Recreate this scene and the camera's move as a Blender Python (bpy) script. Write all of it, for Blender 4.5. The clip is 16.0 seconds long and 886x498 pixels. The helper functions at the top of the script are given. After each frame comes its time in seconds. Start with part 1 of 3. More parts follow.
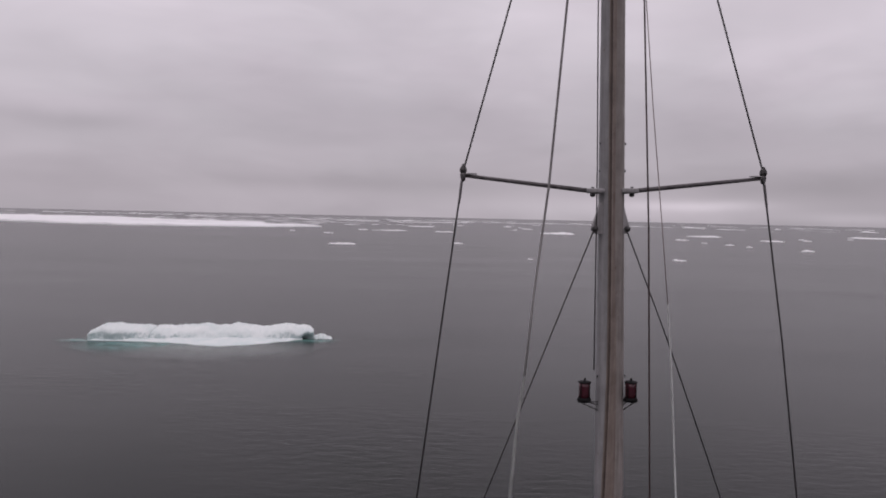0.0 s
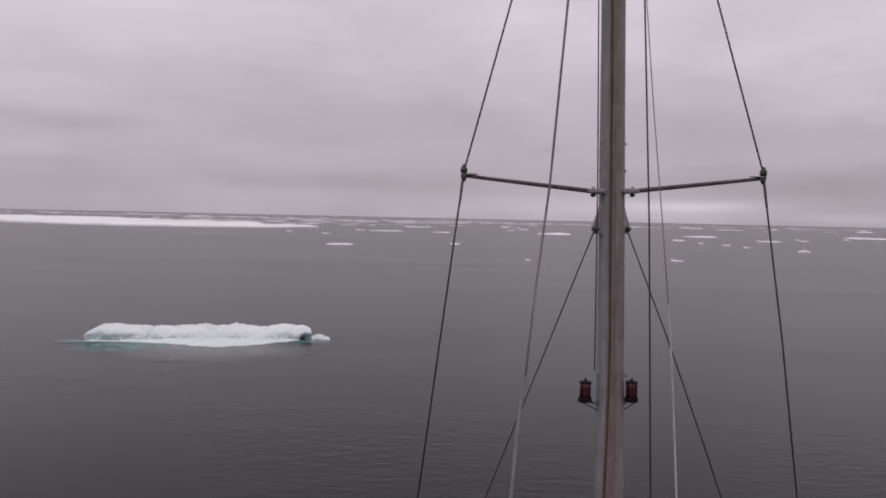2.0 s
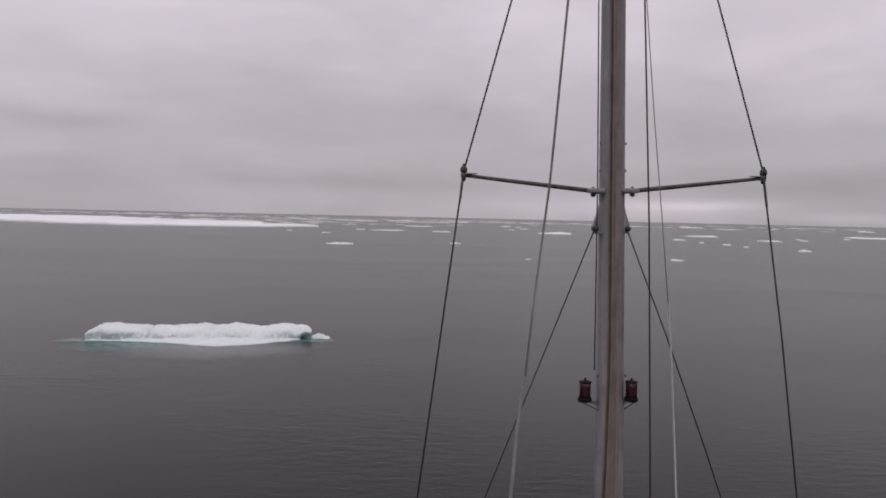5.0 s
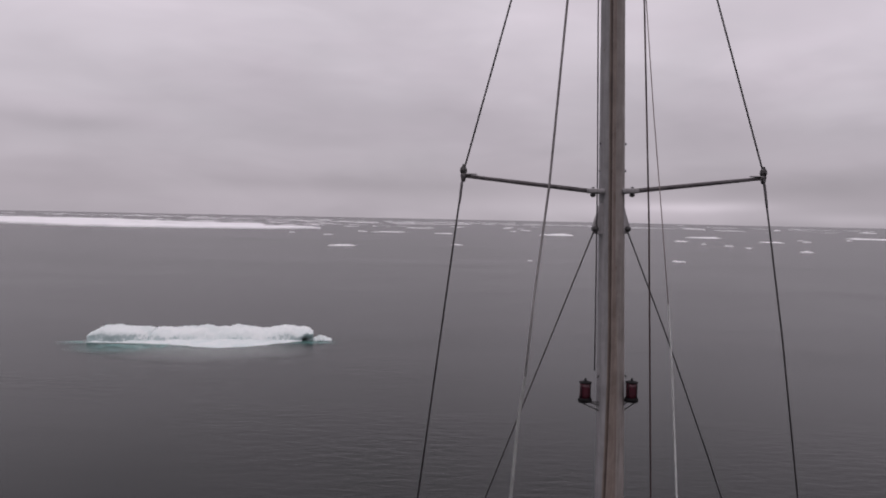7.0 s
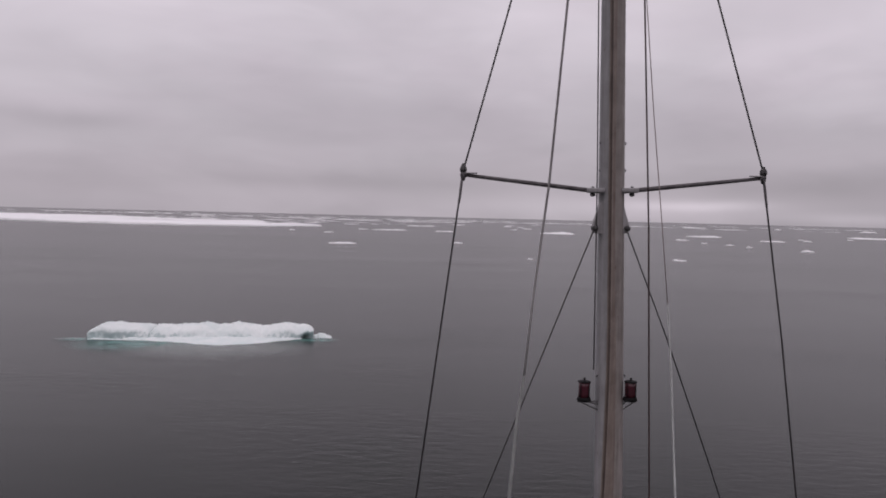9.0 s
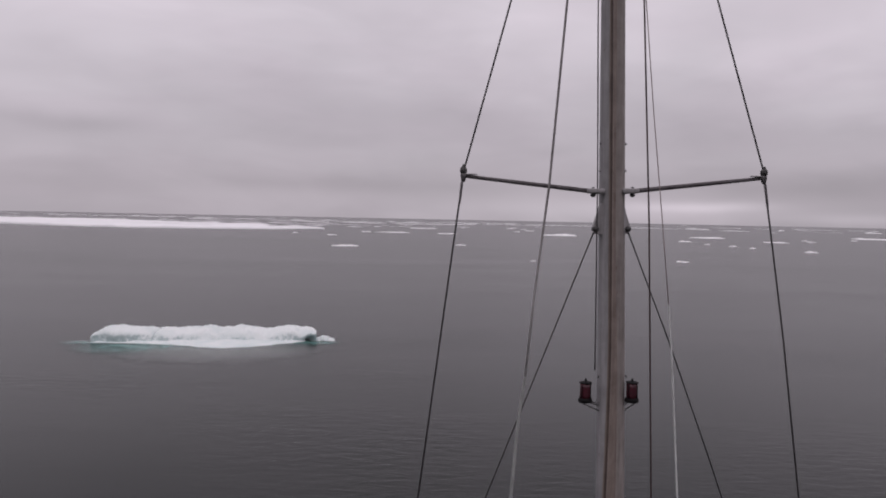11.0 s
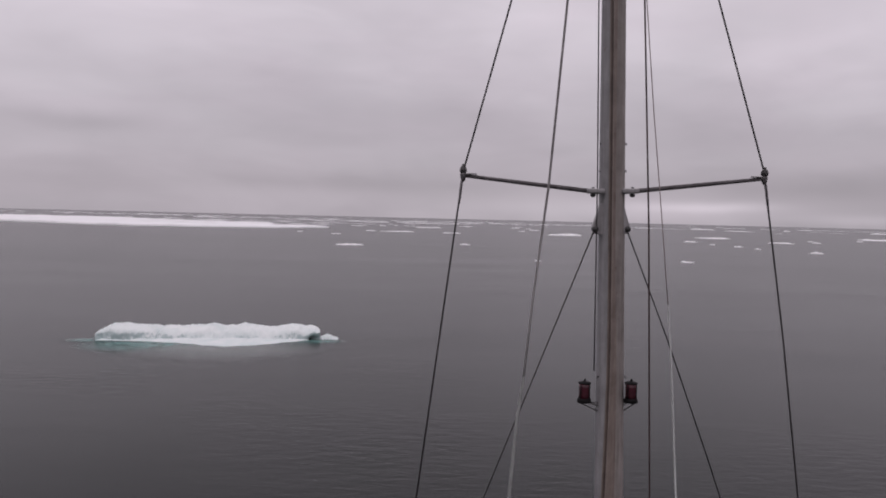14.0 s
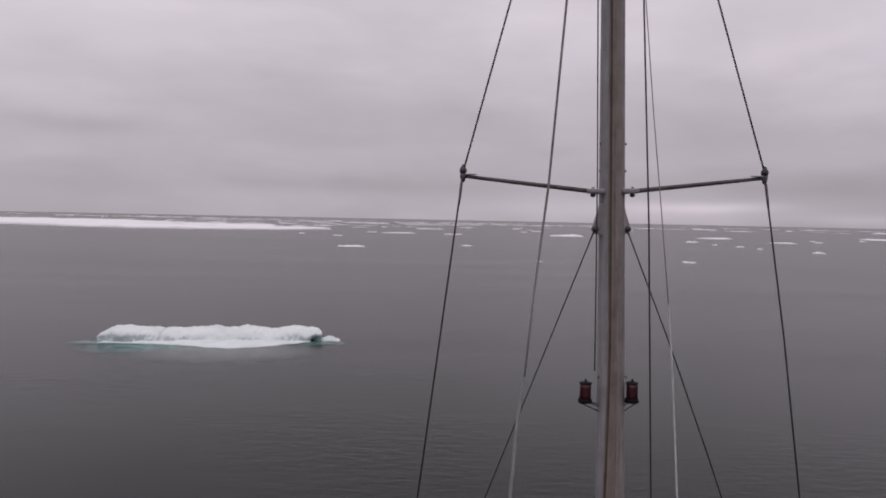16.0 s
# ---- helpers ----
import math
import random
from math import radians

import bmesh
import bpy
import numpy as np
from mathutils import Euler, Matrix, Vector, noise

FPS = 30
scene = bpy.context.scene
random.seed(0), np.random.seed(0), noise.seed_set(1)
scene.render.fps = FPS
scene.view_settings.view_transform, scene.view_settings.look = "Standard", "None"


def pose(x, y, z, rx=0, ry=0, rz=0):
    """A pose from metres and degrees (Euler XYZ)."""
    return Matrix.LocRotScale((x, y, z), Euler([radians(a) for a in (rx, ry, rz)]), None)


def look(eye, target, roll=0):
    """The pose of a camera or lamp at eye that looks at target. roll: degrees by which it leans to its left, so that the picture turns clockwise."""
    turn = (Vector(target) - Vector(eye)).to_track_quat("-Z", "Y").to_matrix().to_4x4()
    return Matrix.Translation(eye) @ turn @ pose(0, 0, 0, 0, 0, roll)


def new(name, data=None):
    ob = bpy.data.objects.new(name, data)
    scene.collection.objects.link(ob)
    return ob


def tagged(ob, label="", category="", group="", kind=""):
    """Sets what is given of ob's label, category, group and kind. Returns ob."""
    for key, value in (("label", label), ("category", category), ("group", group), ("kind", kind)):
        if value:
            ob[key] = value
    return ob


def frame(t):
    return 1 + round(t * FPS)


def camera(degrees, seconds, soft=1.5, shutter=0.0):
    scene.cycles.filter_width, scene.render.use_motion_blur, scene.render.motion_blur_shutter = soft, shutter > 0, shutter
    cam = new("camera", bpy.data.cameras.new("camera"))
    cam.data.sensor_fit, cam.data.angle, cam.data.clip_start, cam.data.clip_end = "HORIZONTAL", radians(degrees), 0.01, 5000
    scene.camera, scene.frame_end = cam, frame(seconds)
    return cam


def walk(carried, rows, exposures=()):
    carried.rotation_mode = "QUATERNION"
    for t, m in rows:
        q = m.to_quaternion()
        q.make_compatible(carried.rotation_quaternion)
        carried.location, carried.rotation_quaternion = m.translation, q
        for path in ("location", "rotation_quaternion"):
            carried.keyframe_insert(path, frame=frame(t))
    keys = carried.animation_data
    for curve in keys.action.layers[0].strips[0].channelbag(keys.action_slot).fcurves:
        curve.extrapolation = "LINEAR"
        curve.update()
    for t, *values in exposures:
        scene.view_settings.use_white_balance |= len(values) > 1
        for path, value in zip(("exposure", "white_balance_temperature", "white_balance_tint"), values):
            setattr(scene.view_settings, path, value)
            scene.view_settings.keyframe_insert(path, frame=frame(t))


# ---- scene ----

FOV = 62.0
EYE_Z = 8.0


def stance(dx, dz, yaw, pitch, lean):
    """Camera pose: sideways and upward offset in metres, then turn, tilt and lean in degrees."""
    return pose(dx, 0, EYE_Z + dz, 0, 0, yaw) @ pose(0, 0, 0, 90 + pitch) @ pose(0, 0, 0, 0, 0, lean)


cam = camera(FOV, 16.0, soft=1.85)
# PATH BEGIN
PATH = [
    (0.0, -0.0032, 0.0073, -0.042, -2.532, 1.290),
    (0.5, -0.0118, 0.0048, -0.110, -2.519, 1.308),
    (1.0, -0.0235, 0.0078, -0.187, -2.564, 1.269),
    (1.5, -0.0336, 0.0041, -0.236, -2.486, 1.251),
    (2.0, -0.0388, 0.0040, -0.269, -2.492, 1.262),
    (2.5, -0.0397, 0.0044, -0.292, -2.524, 1.265),
    (3.0, -0.0400, 0.0065, -0.305, -2.547, 1.305),
    (3.5, -0.0409, 0.0015, -0.307, -2.481, 1.373),
    (4.0, -0.0404, 0.0075, -0.307, -2.583, 1.358),
    (6.5, -0.0181, -0.0016, -0.131, -2.422, 1.181),
    (7.0, -0.0136, -0.0047, -0.090, -2.409, 1.207),
    (7.5, -0.0077, 0.0012, -0.044, -2.433, 1.226),
    (8.0, -0.0046, 0.0010, -0.022, -2.449, 1.252),
    (8.5, -0.0032, 0.0047, -0.028, -2.566, 1.313),
    (9.0, -0.0033, 0.0039, -0.048, -2.562, 1.397),
    (11.5, 0.0294, -0.0078, 0.224, -2.373, 1.126),
    (12.0, 0.0384, -0.0092, 0.278, -2.401, 1.167),
    (12.5, 0.0476, -0.0092, 0.347, -2.439, 1.254),
    (13.0, 0.0544, -0.0078, 0.406, -2.401, 1.290),
    (13.5, 0.0629, -0.0038, 0.474, -2.478, 1.386),
    (14.0, 0.0705, -0.0021, 0.538, -2.454, 1.384),
    (14.5, 0.0755, -0.0040, 0.565, -2.504, 1.356),
    (15.0, 0.0795, -0.0049, 0.582, -2.472, 1.286),
    (15.5, 0.0833, -0.0069, 0.625, -2.409, 1.187),
    (16.0, 0.0860, -0.0077, 0.673, -2.361, 1.163),
]
# PATH END
walk(cam, [(t, stance(*row)) for t, *row in PATH], exposures=[(0.0, 0.0, 6500, 19.0), (16.0, 0.0, 6500, 19.0)])

# ---- sky and light ----
world = bpy.data.worlds.new("overcast_sky")
scene.world = world
world.use_nodes = True


class Nodes:
    """Short-hand for building a node tree."""

    def __init__(self, tree):
        self.tree = tree
        tree.nodes.clear()

    def add(self, kind, values=None, operation="", use_clamp=False):
        node = self.tree.nodes.new(kind)
        if operation:
            node.operation = operation
        if use_clamp:
            node.use_clamp = True
        for key, value in (values or {}).items():
            if isinstance(value, bpy.types.NodeSocket):
                self.tree.links.new(value, node.inputs[key])
            else:
                node.inputs[key].default_value = value
        return node

    def maths(self, operation, a, b=0.0, c=0.0, clamp=False):
        return self.add("ShaderNodeMath", {0: a, 1: b, 2: c}, operation=operation, use_clamp=clamp).outputs[0]

    def mix(self, factor, a, b, blend="MIX"):
        node = self.tree.nodes.new("ShaderNodeMix")
        node.data_type, node.blend_type = "RGBA", blend
        for key, value in ((0, factor), (6, a), (7, b)):
            if isinstance(value, bpy.types.NodeSocket):
                self.tree.links.new(value, node.inputs[key])
            else:
                node.inputs[key].default_value = value
        return node.outputs[2]

    def ramp(self, value, stops):
        node = self.add("ShaderNodeValToRGB", {0: value})
        elements = node.color_ramp.elements
        while len(elements) < len(stops):
            elements.new(0.5)
        for element, (place, colour) in zip(elements, stops):
            element.position = place
            element.color = (*colour, 1) if isinstance(colour, tuple) else (colour, colour, colour, 1)
        return node.outputs[0]

    def scaled(self, vector, size, shift=(0, 0, 0)):
        return self.add("ShaderNodeMapping", {"Vector": vector, "Location": shift, "Scale": size}).outputs[0]

    def noise(self, vector, scale, detail=4.0, rough=0.55, warp=0.0):
        return self.add("ShaderNodeTexNoise", {"Vector": vector, "Scale": scale, "Detail": detail,
                                               "Roughness": rough, "Distortion": warp}).outputs[0]


SUN_HEIGHT, SUN_TURN = radians(62), radians(215)
n = Nodes(world.node_tree)
clear = n.add("ShaderNodeTexSky")
clear.sky_type, clear.sun_disc = "NISHITA", False
clear.sun_elevation, clear.sun_rotation = SUN_HEIGHT, SUN_TURN
clear.air_density, clear.dust_density = 1.0, 2.0
way = n.add("ShaderNodeTexCoord").outputs["Generated"]
split = n.add("ShaderNodeSeparateXYZ", {0: way})
up = n.maths("MAXIMUM", split.outputs[2], 0.0)
# an overcast dome: about twice as bright overhead as at the horizon
dome = n.ramp(up, [(0.0, 0.405), (0.043, 0.415), (0.139, 0.495), (0.262, 0.61), (0.5, 0.70), (1.0, 0.76)])
# soft billows of the cloud layer, flattened towards the horizon
broad = n.noise(n.scaled(way, (3.2, 3.2, 11.0), (3.1, 1.7, 0.4)), 1.0, 3.0, 0.5, 0.3)
fine = n.noise(n.scaled(way, (7.0, 7.0, 19.0), (0.4, 5.2, 2.0)), 1.0, 3.5, 0.5, 0.6)
cloud = n.maths("ADD", n.maths("MULTIPLY_ADD", broad, 0.40, 0.80), n.maths("MULTIPLY_ADD", fine, 0.20, -0.10))
# banks and gaps in the layer: side (tangent), height, half width, half height, brightness
side = n.maths("DIVIDE", split.outputs[0], n.maths("MAXIMUM", split.outputs[1], 0.05))
BANKS = [(-0.565, 0.140, 0.09, 0.014, 0.06), (-0.496, 0.106, 0.075, 0.010, -0.14), (-0.569, 0.057, 0.07, 0.008, -0.06),
         (-0.203, 0.094, 0.10, 0.014, -0.05), (-0.190, 0.043, 0.13, 0.009, -0.11), (0.165, 0.208, 0.05, 0.030, 0.05),
         (-0.020, 0.139, 0.12, 0.030, -0.05), (0.245, 0.232, 0.05, 0.045, 0.05), (0.547, 0.218, 0.13, 0.045, 0.13),
         (0.530, 0.107, 0.16, 0.020, -0.09), (0.350, 0.125, 0.10, 0.028, -0.06), (0.345, 0.0205, 0.080, 0.0055, 0.36),
         (0.130, 0.0150, 0.20, 0.015, 0.17), (0.320, 0.010, 0.13, 0.010, 0.10), (-0.480, 0.080, 0.20, 0.070, 0.05), (0.579, 0.007, 0.10, 0.006, 0.18), (0.500, 0.048, 0.20, 0.016, -0.12),
         (-0.540, 0.235, 0.16, 0.050, 0.05)]
for across, high, wide, tall, gain in BANKS:
    ragged = n.maths("MULTIPLY_ADD", fine, 1.6, -0.8)
    dx = n.maths("DIVIDE", n.maths("ADD", side, -across), wide)
    dz = n.maths("ADD", n.maths("DIVIDE", n.maths("ADD", split.outputs[2], -high), tall), ragged)
    reach = n.maths("MULTIPLY", n.maths("ADD", n.maths("MULTIPLY", dx, dx), n.maths("MULTIPLY", dz, dz)), -0.7)
    cloud = n.maths("MULTIPLY_ADD", n.maths("EXPONENT", reach), gain, cloud)
hue = n.noise(n.scaled(way, (4.0, 4.0, 13.0), (6.0, 0.3, 1.1)), 1.0, 2.0, 0.5, 0.4)
tint = n.mix(n.ramp(hue, [(0.38, 0.0), (0.62, 1.0)]), (0.994, 0.957, 1.004, 1), (1.004, 0.953, 1.008, 1))
grey = n.mix(1.0, tint, n.maths("MULTIPLY", dome, cloud), "MULTIPLY")
both = n.mix(0.97, n.mix(1.0, clear.outputs[0], (0.10, 0.10, 0.10, 1), "MULTIPLY"), grey)
back = n.add("ShaderNodeBackground", {"Color": both, "Strength": 1.0})
n.add("ShaderNodeOutputWorld", {0: back.outputs[0]})

sun = new("sun", bpy.data.lights.new("sun", "SUN"))
sun.data.energy, sun.data.angle, sun.data.color = 0.3, radians(40), (1.0, 0.97, 0.93)
sun.matrix_world = look((-24, -34, 78), (0, 0, 0))

# ---- materials ----


def material(name):
    made = bpy.data.materials.new(name)
    made.use_nodes = True
    return made, Nodes(made.node_tree)


def surface(n, colour, rough=0.6, metal=0.0, bump=None, strength=0.3, distance=0.01, **more):
    values = {"Base Color": colour, "Roughness": rough, "Metallic": metal}
    values.update({key.replace("_", " "): value for key, value in more.items()})
    if bump is not None:
        values["Normal"] = n.add("ShaderNodeBump", {"Strength": strength, "Distance": distance, "Height": bump}).outputs[0]
    shader = n.add("ShaderNodeBsdfPrincipled", values)
    n.add("ShaderNodeOutputMaterial", {0: shader.outputs[0]})
    return shader


def place(n):
    return n.add("ShaderNodeTexCoord").outputs["Object"]


def water_material():
    made, n = material("sea_water")
    spot = place(n)
    gust = n.noise(n.scaled(spot, (0.010, 0.045, 1), (4.0, 2.0, 0)), 1.0, 4.0, 0.55, 0.8)
    # cat's paws: patches where a breath of wind ruffles the calm
    axes = n.add("ShaderNodeSeparateXYZ", {0: spot})
    lee = n.maths("MINIMUM", n.maths("MAXIMUM", n.maths("MULTIPLY", axes.outputs[0], 0.010), -0.13), 0.0)
    paws = n.maths("ADD", n.noise(n.scaled(spot, (0.055, 0.10, 1), (8.1, 3.1, 0)), 1.0, 3.0, 0.5, 0.5), lee)
    breeze = n.ramp(paws, [(0.40, 0.12), (0.66, 1.0)])
    # the open sea past the ice is rougher and darker
    away = n.add("ShaderNodeVectorMath", {0: spot}, operation="LENGTH").outputs[1]
    swell = n.ramp(n.maths("DIVIDE", away, 5000.0), [(0.30, 0.0), (0.52, 1.0)])
    ripple = n.noise(n.scaled(spot, (1.1, 2.8, 1)), 1.0, 3.0, 0.55, 0.5)
    chop = n.noise(n.scaled(spot, (0.16, 0.33, 1)), 1.0, 2.0, 0.5, 0.2)
    fret = n.maths("MULTIPLY", chop, n.maths("MULTIPLY_ADD", swell, 1.2, 0.05))
    height = n.maths("MULTIPLY_ADD", n.maths("MULTIPLY", ripple, breeze), 0.17, fret)
    colour = n.mix(gust, (0.003, 0.006, 0.0055, 1), (0.006, 0.009, 0.008, 1))
    rough = n.maths("MULTIPLY_ADD", gust, 0.07, 0.185)
    surface(n, colour, rough, bump=height, strength=0.8, distance=0.30, IOR=1.33, Specular_IOR_Level=0.225)
    return made


def snow_material(name, low, high, grain=0.7, rough=0.75, bare_shade=None):
    """Snow in two tones; steep faces take a bare ice grey, with part of their shade painted into it."""
    made, n = material(name)
    spot = place(n)
    stain = n.noise(spot, grain, 5.0, 0.6, 0.5)
    crumbs = n.noise(spot, grain * 9, 4.0, 0.65)
    colour = n.mix(n.ramp(stain, [(0.35, 0.0), (0.62, 1.0)]), (*low, 1), (*high, 1))
    # steep faces mixed darker: bare ice grey plus some of their shade in the colour
    if bare_shade:
        steep = n.add("ShaderNodeSeparateXYZ", {0: n.add("ShaderNodeNewGeometry").outputs["Normal"]}).outputs[2]
        flatness = n.maths("MULTIPLY_ADD", crumbs, 0.7, n.maths("ADD", steep, -0.35))
        colour = n.mix(n.ramp(flatness, [(0.12, 0.0), (0.50, 1.0)]), n.mix(stain, (*bare_shade, 1), tuple(0.8 * c for c in bare_shade) + (1,)), colour)
    lumps = n.maths("MULTIPLY_ADD", crumbs, 0.35, stain)
    surface(n, colour, rough, bump=lumps, strength=0.6, distance=0.12)
    return made


def paint_material(name, dark, light, scale=6.0, rough=0.5, metal=0.0, streak=(1, 1, 0.08), gloss=0.5):
    """Weathered paint or metal, streaked along the height."""
    made, n = material(name)
    spot = place(n)
    run = n.noise(n.scaled(spot, streak), scale * 4, 4.0, 0.6)
    blotch = n.noise(spot, scale * 0.6, 5.0, 0.65, 0.4)
    both = n.maths("MULTIPLY_ADD", run, 0.5, n.maths("MULTIPLY", blotch, 0.5))
    colour = n.mix(n.ramp(both, [(0.36, 0.0), (0.64, 1.0)]), (*dark, 1), (*light, 1))
    grit = n.noise(spot, scale * 25, 3.0, 0.6)
    surface(n, colour, rough, metal, bump=grit, strength=0.25, distance=0.002, Specular_IOR_Level=gloss)
    return made


def wire_material(name, dark, light, rough=0.45, metal=0.0, pale_tail=None):
    """Laid strands, winding round the line; a given paler colour takes over towards its tail."""
    made, n = material(name)
    spot = place(n)
    wave = n.add("ShaderNodeTexWave", {"Vector": spot, "Scale": 22.0, "Distortion": 1.5, "Detail": 2.0})
    wave.bands_direction = "DIAGONAL"
    strand = wave.outputs[1]
    wear = n.noise(spot, 3.0, 5.0, 0.6)
    colour = n.mix(n.ramp(wear, [(0.35, 0.0), (0.65, 1.0)]), (*dark, 1), (*light, 1))
    if pale_tail:
        height = n.add("ShaderNodeSeparateXYZ", {0: spot}).outputs[2]
        tone_mix = n.ramp(n.maths("MULTIPLY_ADD", wear, 0.06, n.maths("MULTIPLY", height, 0.1)), [(0.70, 1.0), (0.86, 0.0)])
        colour = n.mix(tone_mix, colour, (*pale_tail, 1))
    surface(n, colour, rough, metal, bump=strand, strength=0.35, distance=0.003)
    return made


def pole_material():
    """Grey mast paint in worn tones, cooler left of the sail track and browner right of it, with brown chips."""
    made, n = material("weathered_pole_paint")
    spot = place(n)
    axes = n.add("ShaderNodeSeparateXYZ", {0: spot})
    across = n.maths("MULTIPLY_ADD", axes.outputs[2], 0.02272, n.maths("ADD", axes.outputs[0], -1.840))
    run = n.noise(n.scaled(spot, (1, 1, 0.06)), 24.0, 4.0, 0.6)
    blotch = n.noise(spot, 3.5, 5.0, 0.65, 0.4)
    both = n.maths("MULTIPLY_ADD", run, 0.55, n.maths("MULTIPLY", blotch, 0.45))
    tone_mix = n.ramp(both, [(0.34, 0.0), (0.66, 1.0)])
    cool = n.mix(tone_mix, (0.200, 0.196, 0.200, 1), (0.370, 0.366, 0.370, 1))
    warm = n.mix(tone_mix, (0.175, 0.154, 0.142, 1), (0.340, 0.312, 0.296, 1))
    browned = n.maths("MULTIPLY_ADD", run, 0.09, n.maths("ADD", across, -0.02))
    colour = n.mix(n.ramp(browned, [(0.005, 0.0), (0.045, 1.0)]), cool, warm)
    chips = n.ramp(n.noise(n.scaled(spot, (1, 1, 0.35)), 16.0, 4.0, 0.7, 0.5), [(0.64, 0.0), (0.72, 1.0)])
    colour = n.mix(n.maths("MULTIPLY", chips, 0.55), colour, (0.13, 0.075, 0.052, 1))
    grit = n.noise(spot, 150.0, 3.0, 0.6)
    surface(n, colour, 0.62, bump=grit, strength=0.25, distance=0.002, Specular_IOR_Level=0.2)
    return made


def awash_material(name, dim, pale, thick, least):
    """Ice under the surface, thinning out to open water."""
    made, n = material(name)
    spot = place(n)
    rim = n.add("ShaderNodeVectorMath", {0: n.scaled(spot, (1.0, 1.0, 0.0))}, operation="LENGTH").outputs[1]
    patch = n.noise(n.scaled(spot, (3.0, 3.0, 1)), 1.6, 5.0, 0.6, 0.8)
    edge = n.maths("SUBTRACT", 1.0, rim, clamp=True)
    cover = n.maths("MULTIPLY", n.maths("MULTIPLY", edge, n.maths("MULTIPLY_ADD", edge, -1.0, 2.0)), n.ramp(patch, [(0.30, least), (0.65, 1.0)]))
    colour = n.mix(patch, (*dim, 1), (*pale, 1))
    wet = n.add("ShaderNodeBsdfPrincipled", {"Base Color": colour, "Roughness": 0.25, "IOR": 1.33})
    clear = n.add("ShaderNodeBsdfTransparent")
    mixed = n.add("ShaderNodeMixShader", {0: n.maths("MULTIPLY", cover, thick, clamp=True), 1: clear.outputs[0], 2: wet.outputs[0]})
    n.add("ShaderNodeOutputMaterial", {0: mixed.outputs[0]})
    return made


WATER = water_material()
AWASH = awash_material("ice_awash", (0.06, 0.16, 0.145), (0.15, 0.27, 0.25), 1.4, 0.25)
DEEP_ICE = awash_material("deep_ice", (0.22, 0.25, 0.24), (0.30, 0.33, 0.32), 0.75, 0.6)
SNOW = snow_material("wind_packed_snow", (0.67, 0.75, 0.74), (0.80, 0.85, 0.84), bare_shade=(0.46, 0.57, 0.57))
FOOT = snow_material("wet_sea_ice", (0.68, 0.78, 0.77), (0.84, 0.89, 0.88), 0.9, 0.45)
FAR_SNOW = snow_material("far_snow", (0.86, 0.87, 0.88), (0.94, 0.94, 0.95), 0.05, 0.85)
MAST_PAINT = paint_material("weathered_mast_paint", (0.19, 0.182, 0.184), (0.36, 0.350, 0.352), 6.0, 0.5)
POLE_PAINT = pole_material()
TRACK = paint_material("rusty_sail_track", (0.045, 0.034, 0.030), (0.11, 0.080, 0.066), 9.0, 0.6)
TRACK_LIP = paint_material("track_lip", (0.15, 0.115, 0.097), (0.27, 0.225, 0.197), 9.0, 0.6)
TRACK_EDGE = paint_material("worn_track_edge", (0.19, 0.155, 0.135), (0.33, 0.285, 0.258), 9.0, 0.5)
SPAR_STEEL = paint_material("spreader_paint", (0.040, 0.034, 0.036), (0.115, 0.104, 0.108), 8.0, 0.5)
STEEL = paint_material("galvanised_steel", (0.06, 0.057, 0.06), (0.14, 0.132, 0.135), 8.0, 0.5, 0.3)
DARK_STEEL = paint_material("dark_fitting", (0.018, 0.017, 0.018), (0.06, 0.057, 0.057), 12.0, 0.55)
WIRE = wire_material("steel_wire", (0.014, 0.013, 0.014), (0.042, 0.039, 0.04), 0.5, 0.2)
GREY_ROPE = wire_material("grey_rope", (0.15, 0.140, 0.140), (0.25, 0.238, 0.236), 0.8, pale_tail=(0.36, 0.355, 0.35))
TAIL_ROPE = wire_material("worn_tail_rope", (0.24, 0.25, 0.24), (0.36, 0.37, 0.36), 0.85)
FAWN_ROPE = wire_material("fawn_rope", (0.22, 0.175, 0.172), (0.33, 0.28, 0.275), 0.8)
PALE_ROPE = wire_material("pale_rope", (0.47, 0.49, 0.475), (0.66, 0.685, 0.67), 0.8)
BROWN_ROPE = wire_material("dark_brown_rope", (0.022, 0.011, 0.011), (0.055, 0.030, 0.028), 0.7)
RED = paint_material("red_lamp_glass", (0.034, 0.005, 0.011), (0.066, 0.009, 0.017), 14.0, 0.25)
BLACK = paint_material("black_lamp_cap", (0.004, 0.004, 0.004), (0.012, 0.011, 0.012), 14.0, 0.6, gloss=0.12)
HULL_PAINT = paint_material("hull_paint", (0.25, 0.26, 0.27), (0.38, 0.38, 0.38), 1.0, 0.5)
DECK_PAINT = paint_material("deck_paint", (0.07, 0.075, 0.07), (0.12, 0.12, 0.11), 2.0, 0.7)

# ---- mesh helpers ----


def part(name, bm, surf, parent=None, label="", smooth=True):
    data = bpy.data.meshes.new(name)
    bmesh.ops.recalc_face_normals(bm, faces=bm.faces)
    bm.to_mesh(data)
    bm.free()
    data.materials.append(surf)
    if smooth:
        for face in data.polygons:
            face.use_smooth = True
    ob = new(name, data)
    if parent is not None:
        ob.parent = parent
        ob.matrix_parent_inverse = parent.matrix_basis.inverted()
    if label:
        tagged(ob, label)
    return ob


def thing(name, spot, label, category, group="", kind=""):
    ob = new(name)
    ob.location = spot
    bpy.context.view_layer.update()
    return tagged(ob, label, category, group, kind)


